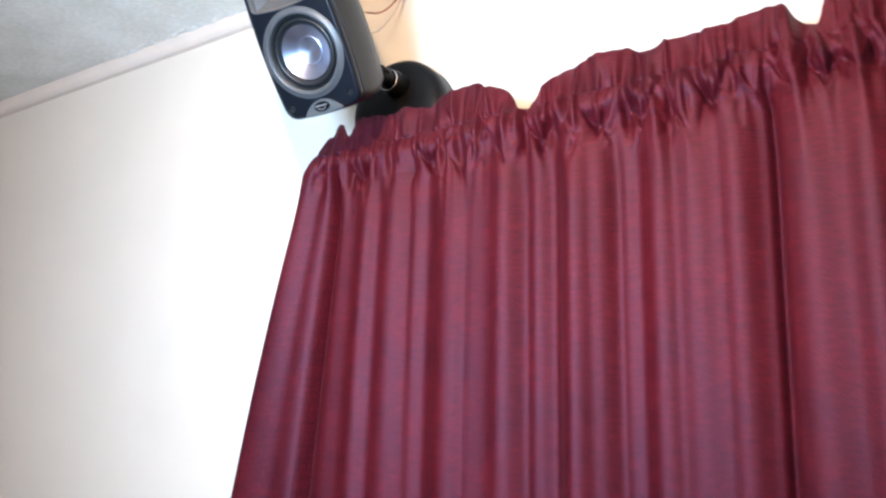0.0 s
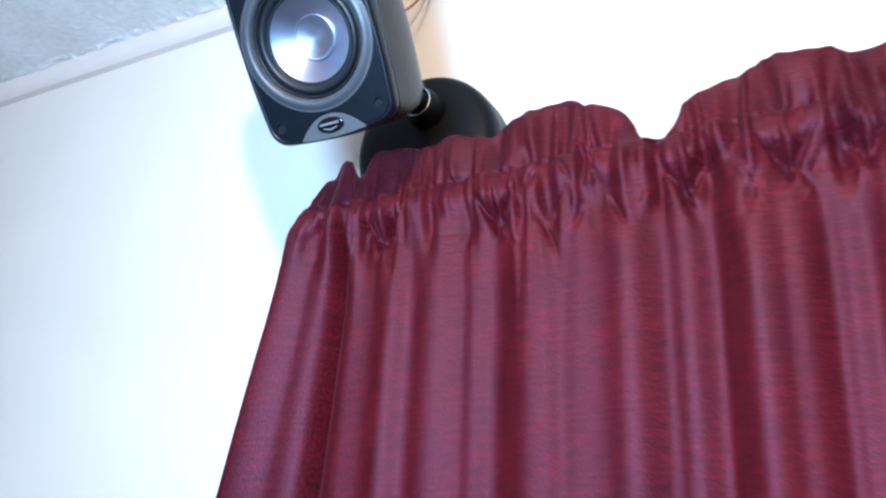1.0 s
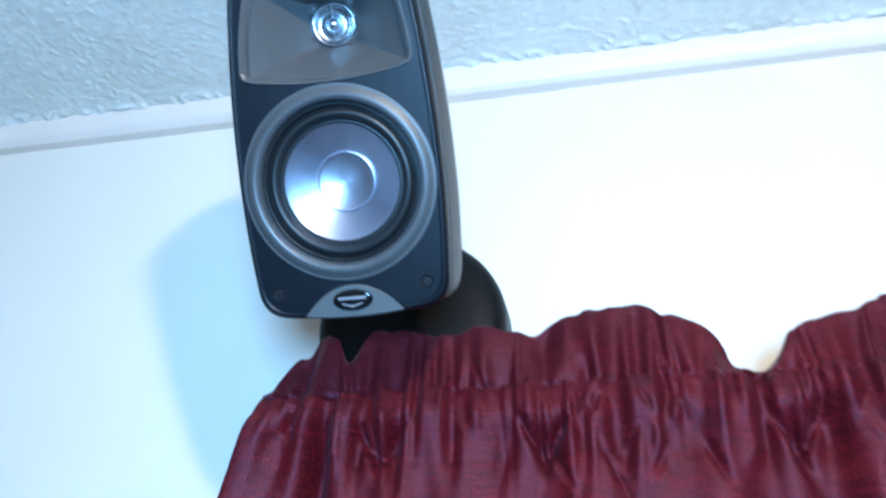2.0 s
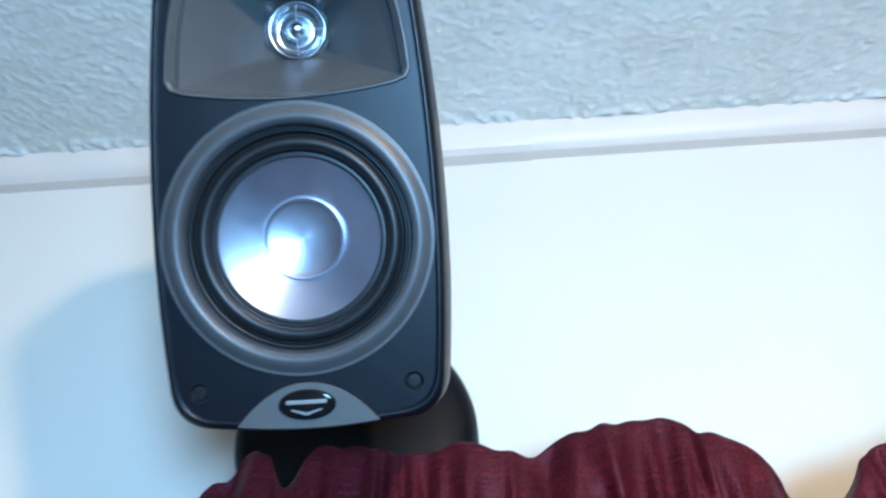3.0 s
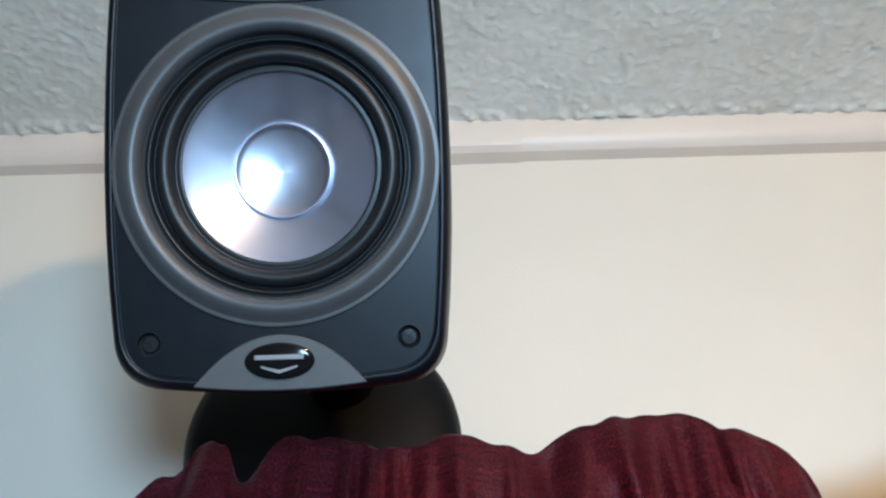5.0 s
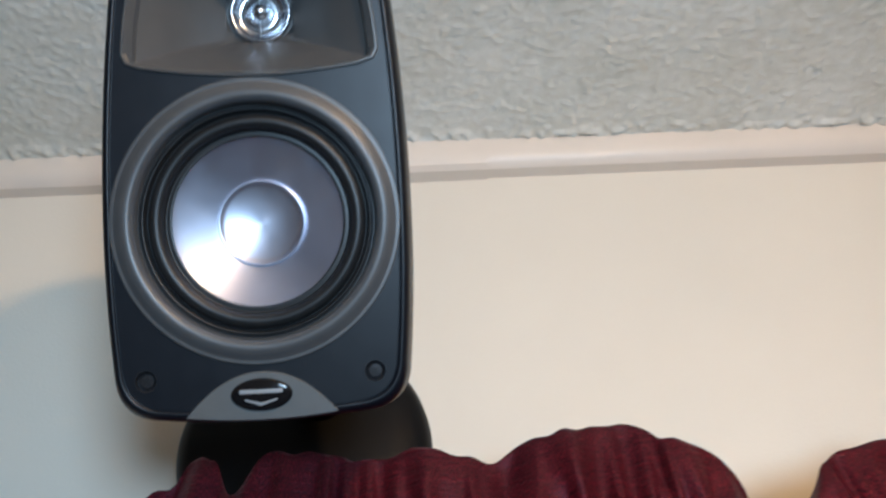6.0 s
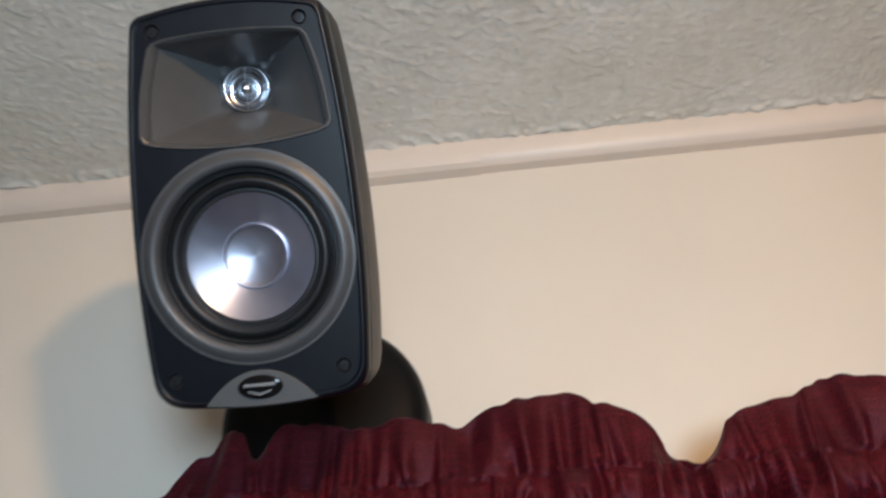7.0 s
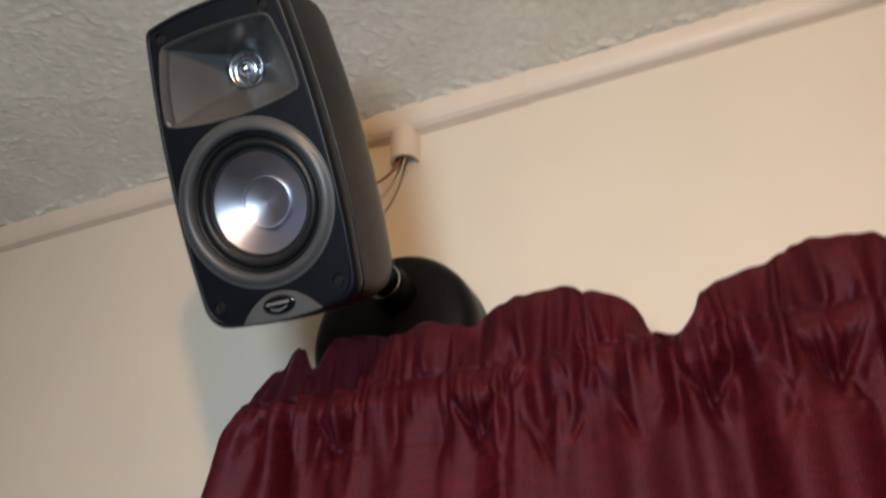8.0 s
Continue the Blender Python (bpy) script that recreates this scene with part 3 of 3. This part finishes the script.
def curtain():
    root = tagged(new("curtain"), "burgundy satin curtain gathered on a rod with ruffled heading", "curtain")
    xs = np.concatenate([np.arange(CURTAIN_LEFT, 0.62, 0.0018), np.arange(0.62, CURTAIN_RIGHT, 0.005)])
    n = len(xs)

    def waves(lo, hi, count, seed):
        """Irregular folds across the width, as a sum of a few drifting waves."""
        r = np.random.default_rng(seed)
        out = np.zeros(n)
        for _ in range(count):
            out += np.sin(2 * math.pi * (xs / r.uniform(lo, hi) + r.random()) + 1.2 * np.sin(2 * math.pi * (xs / r.uniform(0.17, 0.4) + r.random())))
        return out / math.sqrt(count)

    def ridges(gap_lo, gap_hi, seed, sharp):
        """Separate rounded ridges at uneven gaps with flat cloth between them: values from 0 to 1."""
        r = np.random.default_rng(seed)
        out, at = np.zeros(n), CURTAIN_LEFT - 0.02
        while at < CURTAIN_RIGHT + 0.1:
            gap = r.uniform(gap_lo, gap_hi)
            width, tall = gap * r.uniform(0.24, 0.42) * sharp, r.uniform(0.55, 1.0)
            q = (xs - at) / width
            out = np.maximum(out, tall / (1 + np.abs(q + 0.25 * q * np.abs(q) / (1 + q * q)) ** 2.2))
            at += gap
        return out

    def hung(shift_by, widen):
        """The folds of the drop: rounded ridges at their places along the rod."""
        out = 0.10 * ridges(0.022, 0.050, 41, 0.9)
        for at, width, tall in FOLDS:
            q = (xs - at - shift_by) / (1.5 * width * widen)
            out = np.maximum(out, tall / (1 + np.abs(q) ** 2.4))
        return out

    def softened(a, reach_by):
        k = np.hanning(2 * reach_by + 1)
        return np.convolve(np.pad(a, reach_by, mode="edge"), k / k.sum(), mode="valid")

    broad, broad2 = softened(hung(0.0, 1.0), 3), softened(hung(0.004, 1.25), 4)
    sway = waves(0.09, 0.16, 2, 43)
    pucker, pucker2, ruffle = ridges(0.007, 0.022, 44, 0.9), ridges(0.009, 0.034, 45, 0.8), waves(0.034, 0.070, 3, 46)
    crease = ridges(0.018, 0.050, 47, 0.55)
    reach = 0.022 + 0.030 * np.abs(waves(0.03, 0.09, 2, 48))
    strength = 0.45 + 0.55 * np.clip(np.abs(waves(0.06, 0.15, 2, 49)), 0, 1)
    shift = waves(0.03, 0.05, 2, 27)
    crest = np.interp(xs, [c[0] for c in CREST], [c[1] for c in CREST])
    crest = softened(crest, 3)
    crest = crest + 0.0008 * waves(0.010, 0.03, 2, 50) * np.clip(crest / 0.03, 0, 1)
    dip = np.exp(-((xs - 0.152) / 0.013) ** 2) + 0.6 * np.exp(-((xs - 0.462) / 0.012) ** 2)
    front = ROD_Y - 0.0165
    r = np.random.default_rng(63)
    # short slanting creases that the gathers press into the cloth round the rod pocket
    dents = [(r.uniform(CURTAIN_LEFT, 0.62), r.uniform(-0.006, 0.062), r.uniform(0.0016, 0.0042), r.uniform(0.006, 0.019), r.uniform(-0.5, 0.5), r.uniform(-0.0045, 0.0085)) for _ in range(120)]
    for at in TUCKS:
        for off, down, lean, press in ((-0.0085, 0.034, 0.45, 0.0085), (-0.0020, 0.040, 0.15, 0.0125), (0.0060, 0.037, -0.35, 0.0105), (0.0020, 0.020, 0.1, -0.0045), (0.0125, 0.030, -0.5, 0.0060)):
            dents.append((at + off, down, 0.0024, 0.0115, lean, press))
    # deep folds that run down the whole drop
    deep = 1.7 * np.exp(-((xs + 0.116) / 0.0050) ** 2) + 1.1 * np.exp(-((xs - 0.417) / 0.005) ** 2) + 0.2 * np.exp(-((xs - 0.074) / 0.008) ** 2)

    # the side hem lies smooth
    hem = np.clip((xs - CURTAIN_LEFT) / 0.014, 0, 1)
    pucker, pucker2, shift = 0.4 + (pucker - 0.4) * hem, 0.4 + (pucker2 - 0.4) * hem, shift * hem

    def pressed(d):
        out = np.zeros(n)
        for at, down, wx, wd, lean, press in dents:
            q = ((xs - at) - lean * (d - down)) / wx
            out += press * np.exp(-q * q - ((d - down) / wd) ** 2)
        return out * hem

    held = np.clip(crest / 0.026, 0, 1)
    rows = []
    for u in np.linspace(1, 0, 30):
        # heading above the rod pocket: gathers soften towards its crest
        z = ROD_Z + 0.006 + crest * u
        y = front + held * (0.0062 * ruffle * u ** 0.8 * (1 - 0.6 * u ** 3) + 0.007 * u) - 0.0110 * (pucker - 0.4) * (1 - u) ** 0.6 - 0.0032 * (pucker2 - 0.4) * u * (1 - u) * 3 * held + 0.014 * dip * (0.3 + u) + pressed(-crest * u)
        rows.append((xs + 0.0030 * shift * u, y, z))
    for k in range(1, 200):
        d = 0.0015 * k if k <= 70 else 0.105 + 0.0030 * (k - 70) if k <= 140 else 0.315 + 0.032 * (k - 140)
        z = ROD_Z + 0.006 - d
        if z < 0.02:
            break
        g = np.exp(-(d / reach) ** 1.6) * strength
        open_fold = 1 - math.exp(-(d / 0.055) ** 1.5)
        pocket = 0.0045 * math.exp(-((d - 0.018) / 0.013) ** 2) - 0.0022 * math.exp(-(d / 0.003) ** 2) - 0.0005 * math.exp(-((d - 0.047) / 0.003) ** 2)
        blend = min(1.0, d / 0.6)
        mixed = broad * (1 - blend) + broad2 * blend
        pull = 0.0150 * (crease - 0.3) * math.exp(-((d - 0.036) / 0.020) ** 2) * strength
        y = front - pocket - 0.0130 * (pucker - 0.35) * g - 0.0100 * (pucker2 - 0.3) * np.exp(-(d / (reach * 1.4)) ** 2) + pull
        y = y - 0.0135 * (mixed - 0.4) * open_fold + 0.008 * sway * open_fold + 0.008 * dip * math.exp(-d / 0.02) + pressed(d) + 0.014 * deep * open_fold
        flare = 0.285 * np.exp(-(xs - CURTAIN_LEFT) / 0.055) + 0.012
        lead = 0.9 * (1 - math.exp(-max(0.0, d - 0.012) / 0.9))
        x = xs - flare * lead - 0.006 * np.exp(-(xs - CURTAIN_LEFT) / 0.02) * math.sin(min(1, d / 0.03) * math.pi / 2)
        x = x - 0.05 * min(max(0.0, d - 0.1), 0.5) + 0.0030 * np.roll(mixed, 7) * open_fold + 0.0012 * shift * g
        rows.append((x, y, np.full(n, z)))
    verts, uvs = [], []
    for x, y, z in rows:
        verts += np.stack([x, y, z], axis=1).tolist()
    m = len(rows)
    faces = [(r * n + i, r * n + i + 1, (r + 1) * n + i + 1, (r + 1) * n + i) for r in range(m - 1) for i in range(n - 1)]
    me = bpy.data.meshes.new("cloth")
    me.from_pydata(verts, [], faces)
    # cloth coordinates in metres: along the gathered width and down the drop
    uv = me.uv_layers.new(name="cloth")
    loop_v = np.empty(len(me.loops), dtype=np.int32)
    me.loops.foreach_get("vertex_index", loop_v)
    flat = np.empty((len(me.loops), 2), dtype=np.float32)
    zs = np.array([v[2] for v in verts], dtype=np.float32)
    flat[:, 0], flat[:, 1] = xs[loop_v % n] * 1.8, zs[loop_v]
    uv.data.foreach_set("uv", flat.ravel())
    me.materials.append(CLOTH)
    me.shade_smooth()
    ob = new("cloth", me)
    ob.parent = root
    thick = ob.modifiers.new("thickness", "SOLIDIFY")
    thick.thickness, thick.offset = 0.0009, 0
    part("rod", tube([(-0.118, -0.001, ROD_Z - 0.005), (-0.120, -0.050, ROD_Z - 0.005), (-0.112, -0.098, ROD_Z - 0.005), (-0.090, ROD_Y, ROD_Z - 0.005), (0.2, ROD_Y, ROD_Z - 0.005), (1.2, ROD_Y, ROD_Z - 0.005), (1.24, -0.08, ROD_Z - 0.005), (1.24, -0.001, ROD_Z - 0.005)], 0.0045), BRONZE, root, "dark curtain rod with returns to the wall")
    return root


curtain()


# ---- ceiling lamp that lights the corner ----
lamp = tagged(new("ceiling_lamp"), "lit frosted globe lamp on a white ceiling plate", "ceiling lamp")
lamp.matrix_basis = Matrix.Translation(LAMP_AT)
globe = bmesh.new()
bmesh.ops.create_uvsphere(globe, u_segments=32, v_segments=20, radius=0.024)
part("globe", globe, BULB, lamp, "glowing frosted glass globe", sharp=0)
plate = part("ceiling_plate", lathe([(0.062, 0.0), (0.062, -0.010), (0.050, -0.030), (0.022, -0.040), (0.019, -0.146)], 48, True, True), WHITE, lamp, sharp=30)
plate.matrix_basis = Matrix.Translation((0, 0, CEIL - LAMP_AT.z)) @ pose(0, 0, 0, 90)
